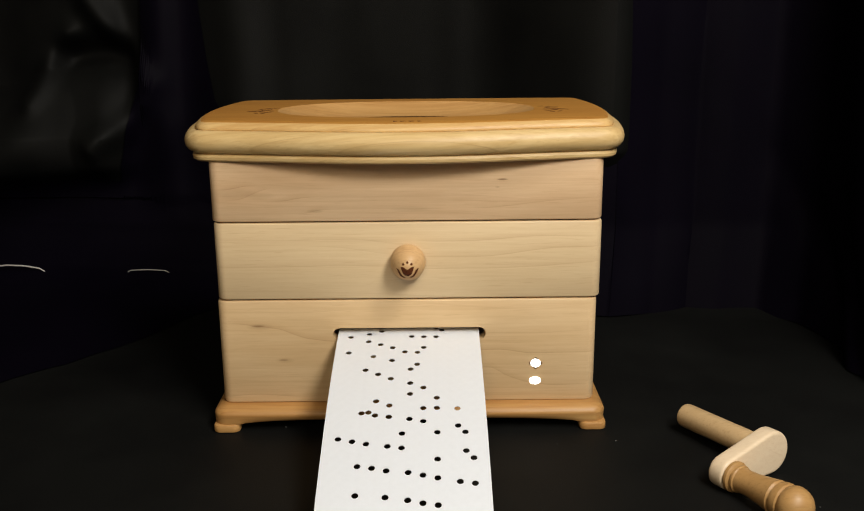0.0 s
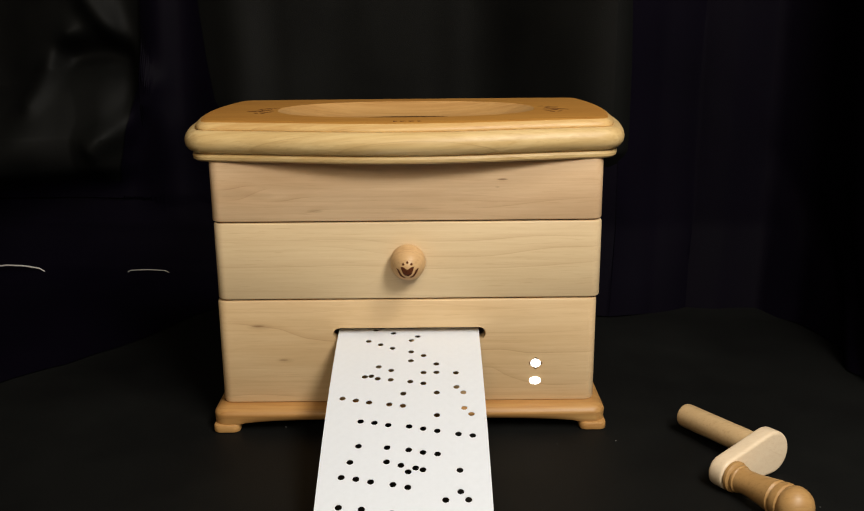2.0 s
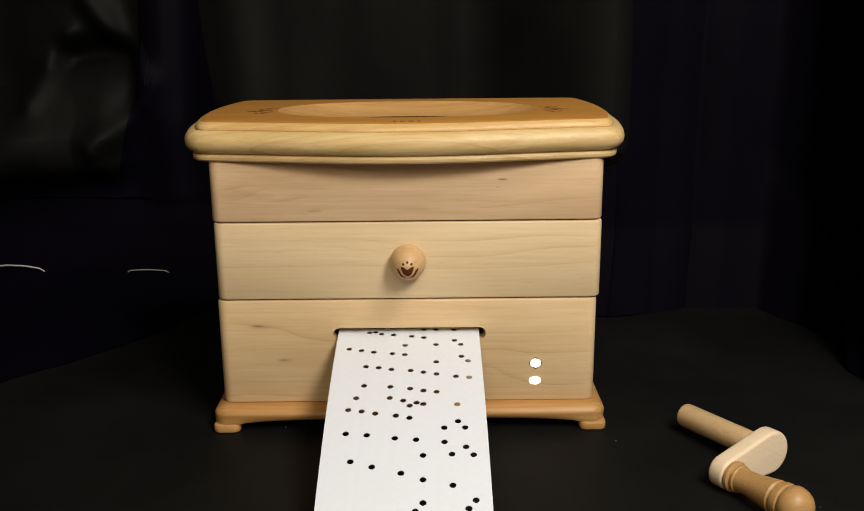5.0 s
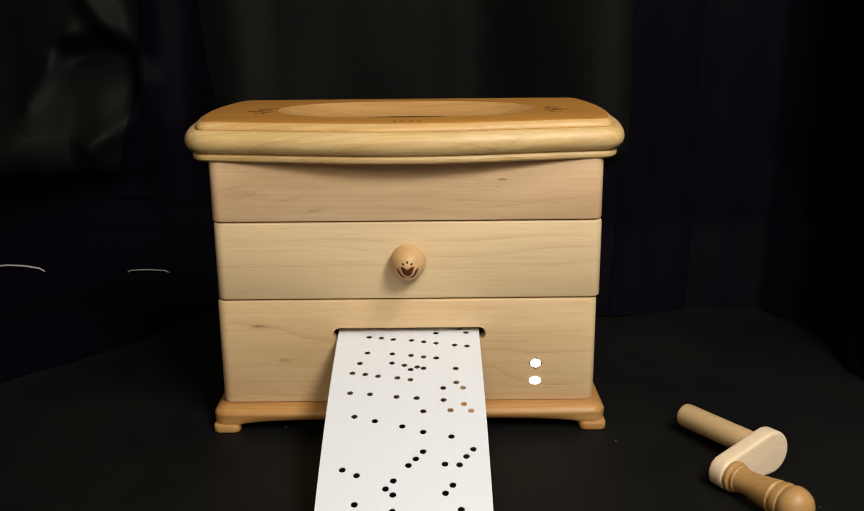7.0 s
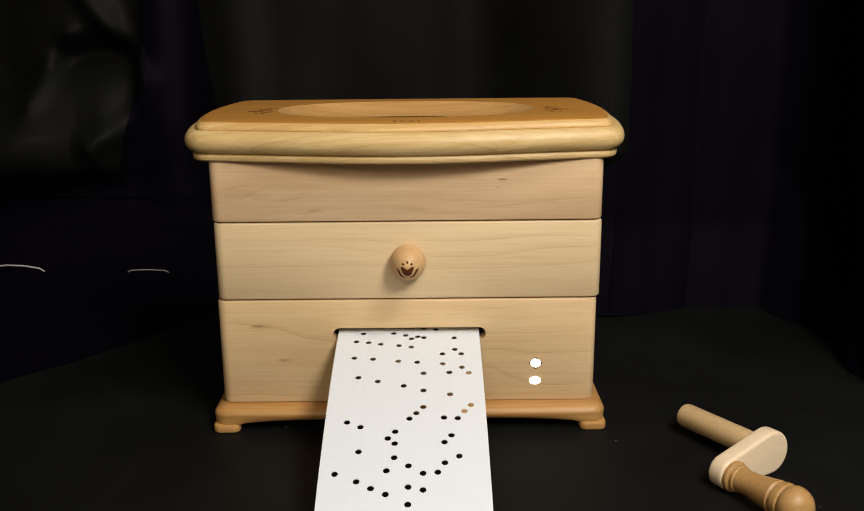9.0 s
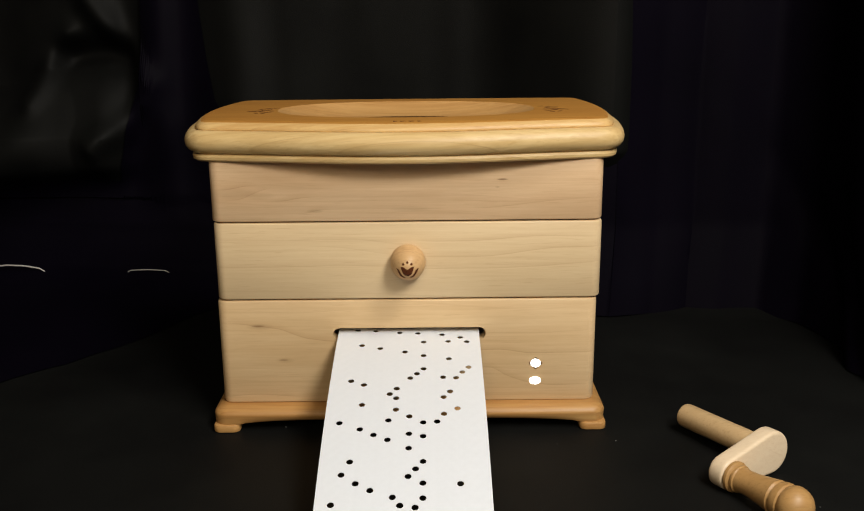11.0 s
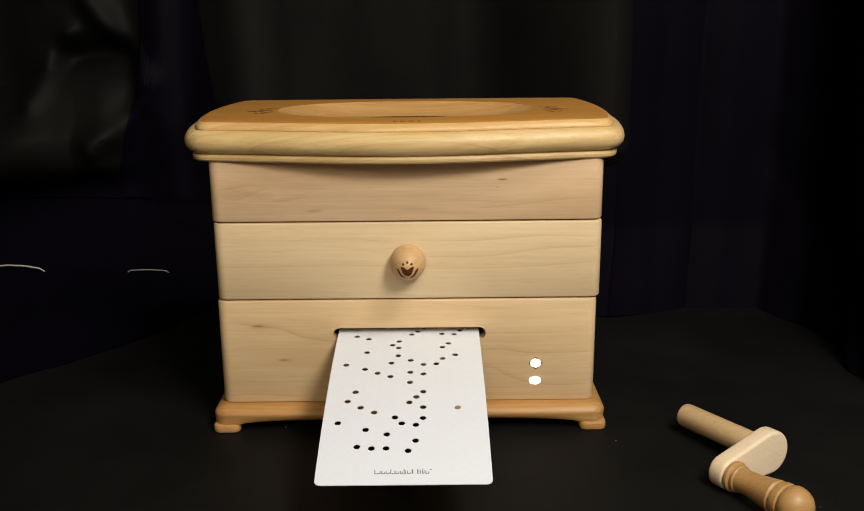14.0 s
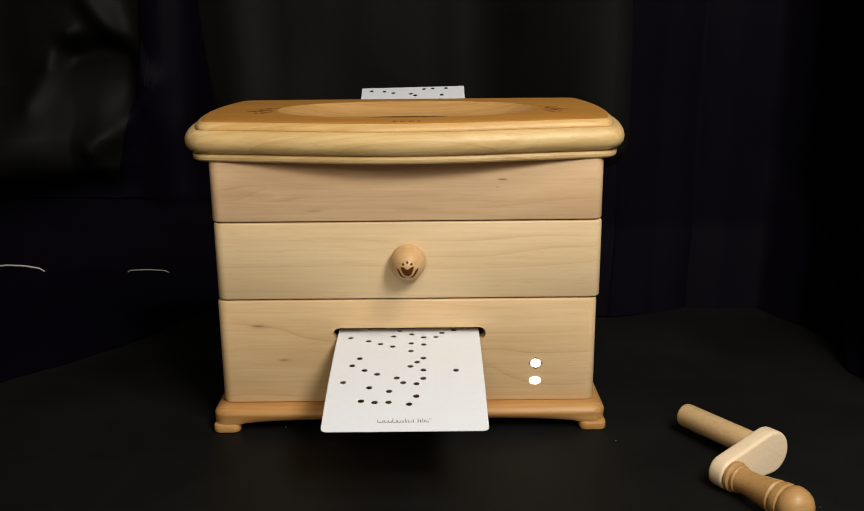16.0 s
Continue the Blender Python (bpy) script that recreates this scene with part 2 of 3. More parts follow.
# shade put into the colour: purple-black of unlit cloth, for sheet and curtain
SHADE_CLOTH = cloth_material("purple_black_shade_cloth", (0.0011, 0.0005, 0.0029), (0.0021, 0.0011, 0.0045), 0.06)


# ---- mesh helpers (all plan numbers in millimetres) ----
def part(name, bm, material, parent=None, label="", smooth=True):
    me = bpy.data.meshes.new(name)
    bmesh.ops.recalc_face_normals(bm, faces=bm.faces)
    bmesh.ops.transform(bm, matrix=Matrix.Scale(MM, 4), verts=bm.verts)
    for f in bm.faces:
        f.smooth = smooth
    if smooth:
        for e in bm.edges:
            if len(e.link_faces) == 2 and e.calc_face_angle(0.0) > radians(32):
                e.smooth = False
    bm.to_mesh(me)
    bm.free()
    me.materials.append(material)
    ob = new(name, me)
    ob.parent = parent
    if label:
        tagged(ob, label)
    return ob


def thing(name, at, label, category, group="", kind=""):
    ob = new(name)
    ob.location = at
    return tagged(ob, label, category, group, kind)


def loft(rings, cap_first=True, cap_last=True, skip=(), skip_at=()):
    """Closed rings of points joined into a skin; segments in skip stay open between the rings in skip_at."""
    bm = bmesh.new()
    vs = [[bm.verts.new(p) for p in r] for r in rings]
    n = len(rings[0])
    for j in range(len(rings) - 1):
        for i in range(n):
            if i in skip and j in skip_at:
                continue
            k = (i + 1) % n
            bm.faces.new((vs[j][i], vs[j][k], vs[j + 1][k], vs[j + 1][i]))
    if cap_first:
        bm.faces.new(vs[0][::-1])
    if cap_last:
        bm.faces.new(vs[-1])
    return bm


def rounded_rect(x0, x1, y0, y1, r, steps=6):
    """Plan outline, anticlockwise from above, starting at the front edge's start."""
    pts = []
    for cx, cy, a0 in ((x1 - r, y0 + r, -90), (x1 - r, y1 - r, 0), (x0 + r, y1 - r, 90), (x0 + r, y0 + r, 180)):
        for i in range(steps + 1):
            a = radians(a0 + 90 * i / steps)
            pts.append(Vector((cx + r * math.cos(a), cy + r * math.sin(a))))
    return pts


def offset(pts, d):
    """Moves a closed plan outline outwards by d along its corner normals."""
    res, n = [], len(pts)
    for i in range(n):
        a = (pts[i] - pts[i - 1]).normalized()
        b = (pts[(i + 1) % n] - pts[i]).normalized()
        t = (a + b).normalized()
        res.append(pts[i] + Vector((t.y, -t.x)) * (d / max(0.5, t.dot(b))))
    return res


def lifted(pts, z):
    return [(p.x, p.y, z) for p in pts]


def lathe(profile, steps=40):
    """A turned solid round the z axis from (radius, height) pairs."""
    rings = [[(max(r, 0.01) * math.cos(2 * math.pi * i / steps), max(r, 0.01) * math.sin(2 * math.pi * i / steps), z) for i in range(steps)] for r, z in profile]
    return loft(rings)


def flat_fill(outline, holes):
    """Triangles (as point list and index triples) of a plane outline with holes in it."""
    from mathutils.geometry import delaunay_2d_cdt
    pts, edges = [], []
    for loop in (outline, *holes):
        s = len(pts)
        pts += [Vector((p[0], p[1])) for p in loop]
        edges += [(s + i, s + (i + 1) % len(loop)) for i in range(len(loop))]
    vs, _, fs, *_ = delaunay_2d_cdt(pts, edges, [], 0, 1e-5)

    def inside(p, loop):
        c = False
        for i in range(len(loop)):
            a, b = loop[i], loop[i - 1]
            if (a[1] > p[1]) != (b[1] > p[1]) and p[0] < (b[0] - a[0]) * (p[1] - a[1]) / (b[1] - a[1]) + a[0]:
                c = not c
        return c

    keep = []
    for f in fs:
        m = sum((vs[i] for i in f), Vector((0, 0))) / len(f)
        if inside(m, outline) and not any(inside(m, h) for h in holes):
            keep.append(tuple(f))
    return vs, keep


def stadium(cx, cz, half, r, steps=8):
    pts = []
    for sx, a0 in ((1, -90), (-1, 90)):
        for i in range(steps + 1):
            a = radians(a0 + 180 * i / steps)
            pts.append((cx + sx * (half - r) + r * math.cos(a), cz + r * math.sin(a)))
    return pts


def blade(points, lift):
    """A thin flat shape (x, y outline) at height lift."""
    bm = bmesh.new()
    lo = [bm.verts.new((x, y, lift - 0.05)) for x, y in points]
    hi = [bm.verts.new((x, y, lift)) for x, y in points]
    bm.faces.new(hi)
    for i in range(len(points)):
        k = (i + 1) % len(points)
        bm.faces.new((lo[i], lo[k], hi[k], hi[i]))
    return bm


# ---- the setting: plain room, and one black cloth that lies on the floor and sweeps up behind ----
def box_bm(x0, x1, y0, y1, z0, z1):
    bm = bmesh.new()
    v = [bm.verts.new((x, y, z)) for z in (z0, z1) for x, y in ((x0, y0), (x1, y0), (x1, y1), (x0, y1))]
    for f in ((3, 2, 1, 0), (4, 5, 6, 7), (0, 1, 5, 4), (1, 2, 6, 5), (2, 3, 7, 6), (3, 0, 4, 7)):
        bm.faces.new([v[i] for i in f])
    return bm


def room():
    # sides out of view, added to close the place and bounce the lamps' light
    for name, dims in (("floor", (-1600, 1600, -2000, 1500, -60, -12)), ("ceiling", (-1600, 1600, -2000, 1500, 2300, 2360)),
                       ("wall_north", (-1600, 1600, 1500, 1560, -60, 2360)), ("wall_south", (-1600, 1600, -2060, -2000, -60, 2360)),
                       ("wall_east", (1600, 1660, -2060, 1560, -60, 2360)), ("wall_west", (-1660, -1600, -2060, 1560, -60, 2360))):
        tagged(part(name, box_bm(*dims), PLASTER, smooth=False), "plain dim painted %s of the room" % name.split("_")[0], name.split("_")[0], kind="structure")


def bump1(d, w):
    return math.exp(-(d / w) ** 2)


def seg_distance(px, pz, ax, az, bx, bz):
    ux, uz = bx - ax, bz - az
    k = max(0.0, min(1.0, ((px - ax) * ux + (pz - az) * uz) / (ux * ux + uz * uz)))
    return math.hypot(px - ax - k * ux, pz - az - k * uz)


def fold_depth(x, z):
    """How far the hanging cloth comes forward at a place of the wall."""
    d = 4 * math.sin(x / 46 + 1.7 * noise.noise((x / 190, z / 420, 3.1)))
    d += 9 * noise.noise((x / 85, z / 360, 0.4)) + 3 * noise.noise((x / 30, z / 130, 7.7))
    k = max(0.0, min(1.0, (x - 36) / 88.0))
    q = max(0.0, min(1.0, (x - 128) / 44.0))
    # at the other side the hanging part leans forward over its foot
    far_side = max(0.0, min(1.0, (-96 - x) / 70.0))
    rise = max(0.0, min(1.0, (z - 24) / 100.0))
    d += 26 * far_side * far_side * (3 - 2 * far_side) * rise * rise * (3 - 2 * rise)
    # deep valley between the gathered side and the middle
    d -= 38 * bump1(x + 172, 36)
    d += 60 * k * k * (3 - 2 * k) * (1 - q * q * (3 - 2 * q))
    # a loose swag gathered at one side: hollow, full belly, rolled rim
    side = max(0.0, min(1.0, (-184 - x) / 40.0))
    side = side * side * (3 - 2 * side)
    if side:
        wx, wz = x + 9 * noise.noise((x / 40, z / 40, 1.3)), z + 8 * noise.noise((x / 45, z / 60, 8.8))
        belly = math.exp(-max(0.0, wx + 246) ** 2 / 900.0)
        k = (wz - 84 - 0.12 * (wx + 290)) / 64.0
        if k >= 0:
            d += side * 44 * belly * max(0.0, 1.12 - math.sqrt(k * k + 0.0144))
        else:
            d += side * 44 * belly * math.exp(-(k * 64 / 15.0) ** 2)
        d += side * (-34 - 0.62 * max(-110.0, min(0.0, wx + 262)) * max(0.0, 1.1 - abs(k)))
        # hollow between the belly and the gathered top
        hollow = seg_distance(wx, wz, -262, 168, -226, 172)
        d -= side * 20 * bump1(hollow, 15)
        d += side * 9 * bump1(seg_distance(wx, wz, -262, 186, -296, 134), 10)
    rim = ((-246, 214), (-231, 193), (-211, 164), (-202, 150), (-207, 136), (-222, 118), (-242, 104))
    d += 10 * bump1(min(seg_distance(x, z, *p, *q) for p, q in zip(rim, rim[1:])), 10)
    return d


def sweep_column(x, floor_ys, zs):
    """Points of the sweep at one x: along the floor, round the bend, up the hanging part."""
    rise = [0.06 * i for i in range(1, 20)]
    base = 246 - 0.17 * max(-420.0, min(420.0, x))
    col = []
    for y in floor_ys:
        wave = 0.8 * noise.noise((x / 130, y / 90, 0)) * min(1.0, max(0.0, (abs(x) - 108) / 60 + max(0.0, (-130 - y) / 60)))
        if 60 < x < 240 and -160 < y < 40:
            wave = 0
        col.append((x, min(y, base - 60), wave - 0.4))
    for a in rise:
        col.append((x, base - 60 + 60 * math.sin(a * math.pi / 2 / 1.2), 46 * (1 - math.cos(a * math.pi / 2 / 1.2)) - 0.4))
    top = col[-1][2]
    for z in zs:
        col.append((x, base - fold_depth(x, z + top) * min(1.0, z / 70.0) + 0.02 * z, z + top))
    return col


def cloth():
    xs = [-1300, -1000, -800, -640, -540, -460] + [-400 + 1.5 * i for i in range(150)] + [-175 + 5 * i for i in range(115)] + [440, 540, 640, 800, 1000, 1300]
    floor_ys = [-1300, -1000, -800, -650] + [-540 + 12 * i for i in range(50)]
    zs = [6 + 2 * i for i in range(113)] + [240, 262, 290, 330, 380, 420, 480, 560, 680, 820, 980]
    bm = bmesh.new()
    grid = [[bm.verts.new(p) for p in sweep_column(x, floor_ys, zs)] for x in xs]
    for a, b in zip(grid, grid[1:]):
        for i in range(len(a) - 1):
            bm.faces.new((a[i], b[i], b[i + 1], a[i + 1]))
    bmesh.ops.remove_doubles(bm, verts=bm.verts, dist=0.01)
    ob = part("backdrop", bm, CLOTH)
    for p in ob.data.polygons:
        p.use_smooth = True
    tagged(ob, "black fabric laid under the box and draped in folds behind", "cloth", kind="structure")


def shade_drape():
    """Dark sheet over the sweep, standing in for shade at one side between folds."""
    knots = (-1000, -420, -265, -232, -208, -196, -174, -152, -106)
    reach = (-160, -60, 20, 60, 82, 104, 135, 180, 240)
    tops = (90, 84, 74, 72, 150, 330, 330, 140, 60)
    bm = bmesh.new()
    grid = []
    for x in [-1000, -800, -640, -540, -460] + [-400 + 1.5 * i for i in range(150)] + [-175 + 5 * i for i in range(14)]:
        start = float(np.interp(x, knots, reach)) + 9 * noise.noise((x / 38, 0.0, 4.4))
        end = float(np.interp(x, knots, tops)) + 7 * noise.noise((x / 30, 0.0, 9.1))
        col = sweep_column(x, [start + (236 - start) * i / 40 for i in range(41)], [(end - 40) * i / 60 for i in range(1, 61)])
        grid.append([bm.verts.new((p[0], p[1] - (4.0 if p[2] > 60 else 1.8 if p[2] > 12 else 0.0), p[2] + 1.0)) for p in col])
    for a, b in zip(grid, grid[1:]):
        for i in range(len(a) - 1):
            bm.faces.new((a[i], b[i], b[i + 1], a[i + 1]))
    ob = part("shade_drape", bm, SHADE_CLOTH)
    for p in ob.data.polygons:
        p.use_smooth = True
    tagged(ob, "purple-black sheet added for the shade on the black fabric", "cloth", kind="structure")


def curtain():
    """Length hung beside the sweep, coloured as unlit cloth, running forward at one side."""
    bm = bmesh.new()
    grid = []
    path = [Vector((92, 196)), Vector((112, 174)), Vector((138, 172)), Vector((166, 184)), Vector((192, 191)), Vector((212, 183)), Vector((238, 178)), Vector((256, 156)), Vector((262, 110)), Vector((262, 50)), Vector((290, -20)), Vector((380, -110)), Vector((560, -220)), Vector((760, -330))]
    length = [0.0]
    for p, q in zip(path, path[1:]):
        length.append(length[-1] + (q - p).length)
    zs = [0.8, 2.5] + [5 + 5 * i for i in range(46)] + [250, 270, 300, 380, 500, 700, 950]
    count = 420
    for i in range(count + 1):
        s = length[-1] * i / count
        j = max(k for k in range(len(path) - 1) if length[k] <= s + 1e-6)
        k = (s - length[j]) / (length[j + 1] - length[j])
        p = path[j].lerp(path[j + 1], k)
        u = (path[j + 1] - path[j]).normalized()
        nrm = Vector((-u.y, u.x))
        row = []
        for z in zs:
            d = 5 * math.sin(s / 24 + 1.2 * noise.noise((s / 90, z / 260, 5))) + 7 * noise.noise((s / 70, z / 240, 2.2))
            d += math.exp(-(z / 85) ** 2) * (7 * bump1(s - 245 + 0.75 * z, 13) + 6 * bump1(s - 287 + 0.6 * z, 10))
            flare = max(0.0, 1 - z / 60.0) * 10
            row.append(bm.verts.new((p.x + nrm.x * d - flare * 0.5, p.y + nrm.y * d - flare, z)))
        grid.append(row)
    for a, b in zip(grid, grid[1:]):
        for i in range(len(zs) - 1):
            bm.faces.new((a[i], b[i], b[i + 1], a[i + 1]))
    ob = part("curtain", bm, SHADE_CLOTH)
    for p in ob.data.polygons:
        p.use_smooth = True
    tagged(ob, "purple-black curtain hung beside the box, coloured as unlit cloth", "curtain", kind="structure")


# ---- the music box ----
def tier(name, half, z0, z1, material, parent, front=(), back=(), label="", shift=0.0):
    """One storey of the box: a hollow rounded frame; front and back may hold openings (x, z outlines)."""
    out = rounded_rect(-half - shift, half - shift, 0.0, 100.0, 5.0)
    wall = rounded_rect(-half + 8, half - 8, 8.0, 92.0, 3.0)
    n = len(out)
    seg_front, seg_back = n - 1, n // 2 - 1
    prof = [(-1.0, z0), (-0.3, z0 + 0.25), (0.0, z0 + 0.9), (0.0, z1 - 0.9), (-0.3, z1 - 0.25), (-1.0, z1)]
    skip = [s for s, h in ((seg_front, front), (seg_back, back)) if h]
    rings = [lifted(wall, z0)] + [lifted(offset(out, o), z) for o, z in prof] + [lifted(wall, z1), lifted(wall, z0)]
    bm = loft(rings, False, False, skip, (3, 7))
    for holes, seg, y_out, y_in in ((front, seg_front, out[-1].y, wall[-1].y), (back, seg_back, out[n // 2].y, wall[n // 2].y)):
        if not holes:
            continue
        ends = [sorted((ring[seg].x, ring[(seg + 1) % n].x)) for ring in (out, wall)]
        for (xa, xb), za, zb, y in ((ends[0], z0 + 0.9, z1 - 0.9, y_out), (ends[1], z0, z1, y_in)):
            vs, fs = flat_fill([(xa, za), (xb, za), (xb, zb), (xa, zb)], holes)
            verts = [bm.verts.new((v.x, y, v.y)) for v in vs]
            for f in fs:
                bm.faces.new([verts[i] for i in f])
        for h in holes:
            a = [bm.verts.new((p[0], y_out, p[1])) for p in h]
            b = [bm.verts.new((p[0], y_in, p[1])) for p in h]
            for i in range(len(h)):
                k = (i + 1) % len(h)
                bm.faces.new((a[i], a[k], b[k], b[i]))
    bmesh.ops.remove_doubles(bm, verts=bm.verts, dist=0.02)
    return part(name, bm, material, parent, label)


def lid_outline():
    """Plan of the lid's top edge: straightish back, bowed front and gently bowed ends."""
    def bow(a, b, sag, count):
        a, b = Vector(a), Vector(b)
        side = Vector((b.y - a.y, a.x - b.x)).normalized()
        return [a + (b - a) * i / count + side * sag * (1 - (2 * i / count - 1) ** 2) for i in range(count)]
    fl, fr, br, bl = (-98.7, 2.0), (97.4, 2.0), (96.5, 107.0), (-97.0, 107.0)
    front = []
    for i in range(40):
        u = 2 * i / 40 - 1
        front.append(Vector((fl[0] + (fr[0] - fl[0]) * i / 40, fl[1] - 13.2 * (0.35 * (1 - u * u) + 0.65 * (0.5 + 0.5 * math.cos(math.pi * u))))))
    pts = front + bow(fr, br, 6.0, 16) + bow(br, bl, 1.0, 24) + bow(bl, fl, 7.0, 16)
    for _ in range(3):
        pts = [q for i in range(len(pts)) for q in (pts[i] * 0.75 + pts[(i + 1) % len(pts)] * 0.25, pts[i] * 0.25 + pts[(i + 1) % len(pts)] * 0.75)] if len(pts) < 160 else pts
    for _ in range(4):
        pts = [(pts[i - 1] + pts[i] * 2 + pts[(i + 1) % len(pts)]) / 4 for i in range(len(pts))]
    return pts


LID_TOP = 154.7
OVAL = (-0.8, 50.6, 66.4, 38.6)


def oval_ring(k, z, count=96):
    """A full-bellied oval; further in it narrows less lengthwise than across."""
    wide = k + 0.2 * (1 - k)
    ring = []
    for i in range(count):
        c, s = math.cos(2 * math.pi * i / count), math.sin(2 * math.pi * i / count)
        ring.append((OVAL[0] + OVAL[2] * wide * math.copysign(abs(c) ** 0.87, c), OVAL[1] + OVAL[3] * k * math.copysign(abs(s) ** 0.87, s), z))
    return ring


def leaf(cx, cy, length, width, turn):
    pts = []
    for i in range(16):
        a = 2 * math.pi * i / 16
        u, v = 0.5 * length * math.cos(a), 0.5 * width * math.sin(a) * (1 - 0.45 * math.cos(a))
        c, s = math.cos(radians(turn)), math.sin(radians(turn))
        pts.append((cx + u * c - v * s, cy + u * s + v * c))
    return pts


def music_box():
    box = thing("music_box", (0, 0, 0), "pale maple music box with golden lid, drawer and paper slot", "music box")
    slot = stadium(0.4, 48.6, 38.0, 3.35)
    exit_slot = stadium(0.0, 56.6, 38.0, 5.6)
    tier("lower_tier", 94.1, 12.5, 66.4, MAPLE_SLOT, box, [slot], [exit_slot], "pale maple tier with a long rounded slot", shift=0.6)
    drawer = tier("drawer", 94.5, 67.1, 105.6, MAPLE, box, label="plain pale maple drawer tier", shift=-0.3)
    tier("upper_tier", 94.6, 106.3, 138.0, MAPLE_PINK, box, label="pinkish maple tier under the lid")
    # plates that close the tiers inside
    part("bottom_board", box_bm(-86, 86, 7.5, 92.5, 12.6, 15.5), MAPLE, box, smooth=False)
    part("inner_board", box_bm(-86, 86, 7.5, 92.5, 65.0, 67.6), MAPLE, box, smooth=False)

    # knob, turned, on the drawer's front
    prof = [(0.0, 0.5), (6.4, 0.5), (7.2, -0.6), (8.3, -1.6), (8.8, -3.0), (8.9, -4.6), (8.5, -7.0), (7.9, -8.9), (7.5, -9.5), (7.35, -9.7), (7.2, -10.6), (6.6, -11.9), (5.2, -13.9), (3.0, -15.5), (1.4, -16.1), (0.0, -16.3)]
    bm = lathe([(r * 0.975, y) for r, y in prof], 48)
    bmesh.ops.transform(bm, matrix=Matrix(((1, 0, 0, 0.3), (0, 0, 1, 0), (0, -1, 0, 86.9), (0, 0, 0, 1))), verts=bm.verts)
    part("knob", bm, KNOB, drawer, "round turned beech knob")

    def on_knob(shape):
        bm = bmesh.new()
        rr = [(r, -y) for r, y in prof[5:]]
        bm.faces.new([bm.verts.new((0.96 * x, 0, 0.96 * z + 0.35)) for x, z in shape])
        bmesh.ops.triangulate(bm, faces=bm.faces)
        for _ in range(2):
            bmesh.ops.subdivide_edges(bm, edges=bm.edges, cuts=2, use_grid_fill=True)
            bmesh.ops.triangulate(bm, faces=bm.faces)
        for v in bm.verts:
            r = math.hypot(v.co.x, v.co.z)
            y = rr[-1][1]
            for (r0, y0), (r1, y1) in zip(rr, rr[1:]):
                if r1 <= r <= r0:
                    y = y0 + (y1 - y0) * (r0 - r) / (r0 - r1)
            v.co = (v.co.x + 0.3, -y - 0.07, v.co.z + 86.9)
        return bm

    tulip = [(-0.9, -3.7), (-1.9, -3.0), (-2.4, -1.9), (-2.3, -0.8), (-2.6, 0.2), (-3.4, 1.1), (-2.2, 1.0), (-1.2, 0.5), (-0.5, -0.1), (0, -0.2), (0.5, -0.1), (1.2, 0.5), (2.2, 1.0), (3.4, 1.1), (2.6, 0.2), (2.3, -0.8), (2.4, -1.9), (1.9, -3.0), (0.9, -3.7), (0, -4.0)]
    part("burnt_tulip", on_knob([(x, z - 0.6) for x, z in tulip]), BURNT, drawer, "dark burnt tulip mark", smooth=False)
    for s in (-1, 1):
        stem = [(0.8, -5.3), (2.2, -4.7), (3.3, -3.3), (3.8, -1.9), (4.6, -0.9), (5.6, -0.6), (5.0, -1.5), (4.6, -2.9), (3.7, -4.6), (2.2, -5.8)]
        part("burnt_leaf", on_knob([(s * x, z) for x, z in stem][::s]), BURNT, drawer, smooth=False)
    for x, z in ((-2.0, 1.7), (0, 2.6), (2.0, 1.7)):
        part("burnt_dot", on_knob([(x + 0.62 * math.cos(a * math.pi / 5), z + 0.62 * math.sin(a * math.pi / 5)) for a in range(10)]), BURNT, drawer, smooth=False)

    # lid: moulded frame, set-in top with an oval dish
    plan = lid_outline()
    mould = [(-9.0, 135.9), (-1.0, 135.7), (1.6, 136.0), (2.7, 136.9), (2.9, 138.1), (2.3, 139.2), (1.4, 139.6), (2.6, 140.1), (4.8, 141.4), (5.9, 143.3),
             (6.2, 145.4), (5.7, 147.5), (4.4, 149.3), (2.8, 150.2), (1.2, 150.6), (-0.6, 150.5), (-8.0, 150.5)]
    part("lid_moulding", loft([lifted(offset(plan, o), z) for o, z in mould + [mould[0]]], False, False), ASH, box, "rounded yellowish ash lid moulding")
    rings = [lifted(offset(plan, o), z) for o, z in ((0.4, 150.50), (0.75, 150.85), (0.75, 151.5), (0.3, 152.4), (-0.7, 153.3), (-2.0, 154.1), (-3.4, 154.5), (-4.9, LID_TOP))]
    part("lid_band", loft(rings[:-2], False, False), ASH_BAND, box, "stepped yellowish band round the lid top")
    bm = loft(rings[-3:], False, False)
    vs, fs = flat_fill([(p[0], p[1]) for p in rings[-1]], [[(p[0], p[1]) for p in oval_ring(1.0, 0)]])
    verts = [bm.verts.new((v.x, v.y, LID_TOP)) for v in vs]
    for f in fs:
        bm.faces.new([verts[i] for i in f])
    bmesh.ops.remove_doubles(bm, verts=bm.verts, dist=0.01)
    part("lid_top", bm, CHERRY, box, "golden brown lid top with an oval cut-out")
    # shallow hollow scooped out of the same board
    scoop = [oval_ring(k, LID_TOP - 6.1 * (1 - ((k - 0.48) / 0.52) ** 1.7)) for k in (1.0, 0.985, 0.95, 0.9, 0.84, 0.77, 0.7, 0.62, 0.55, 0.48)]
    part("oval_hollow", loft(scoop, False, False), HONEY, box, "smooth oval hollow in the lid top")
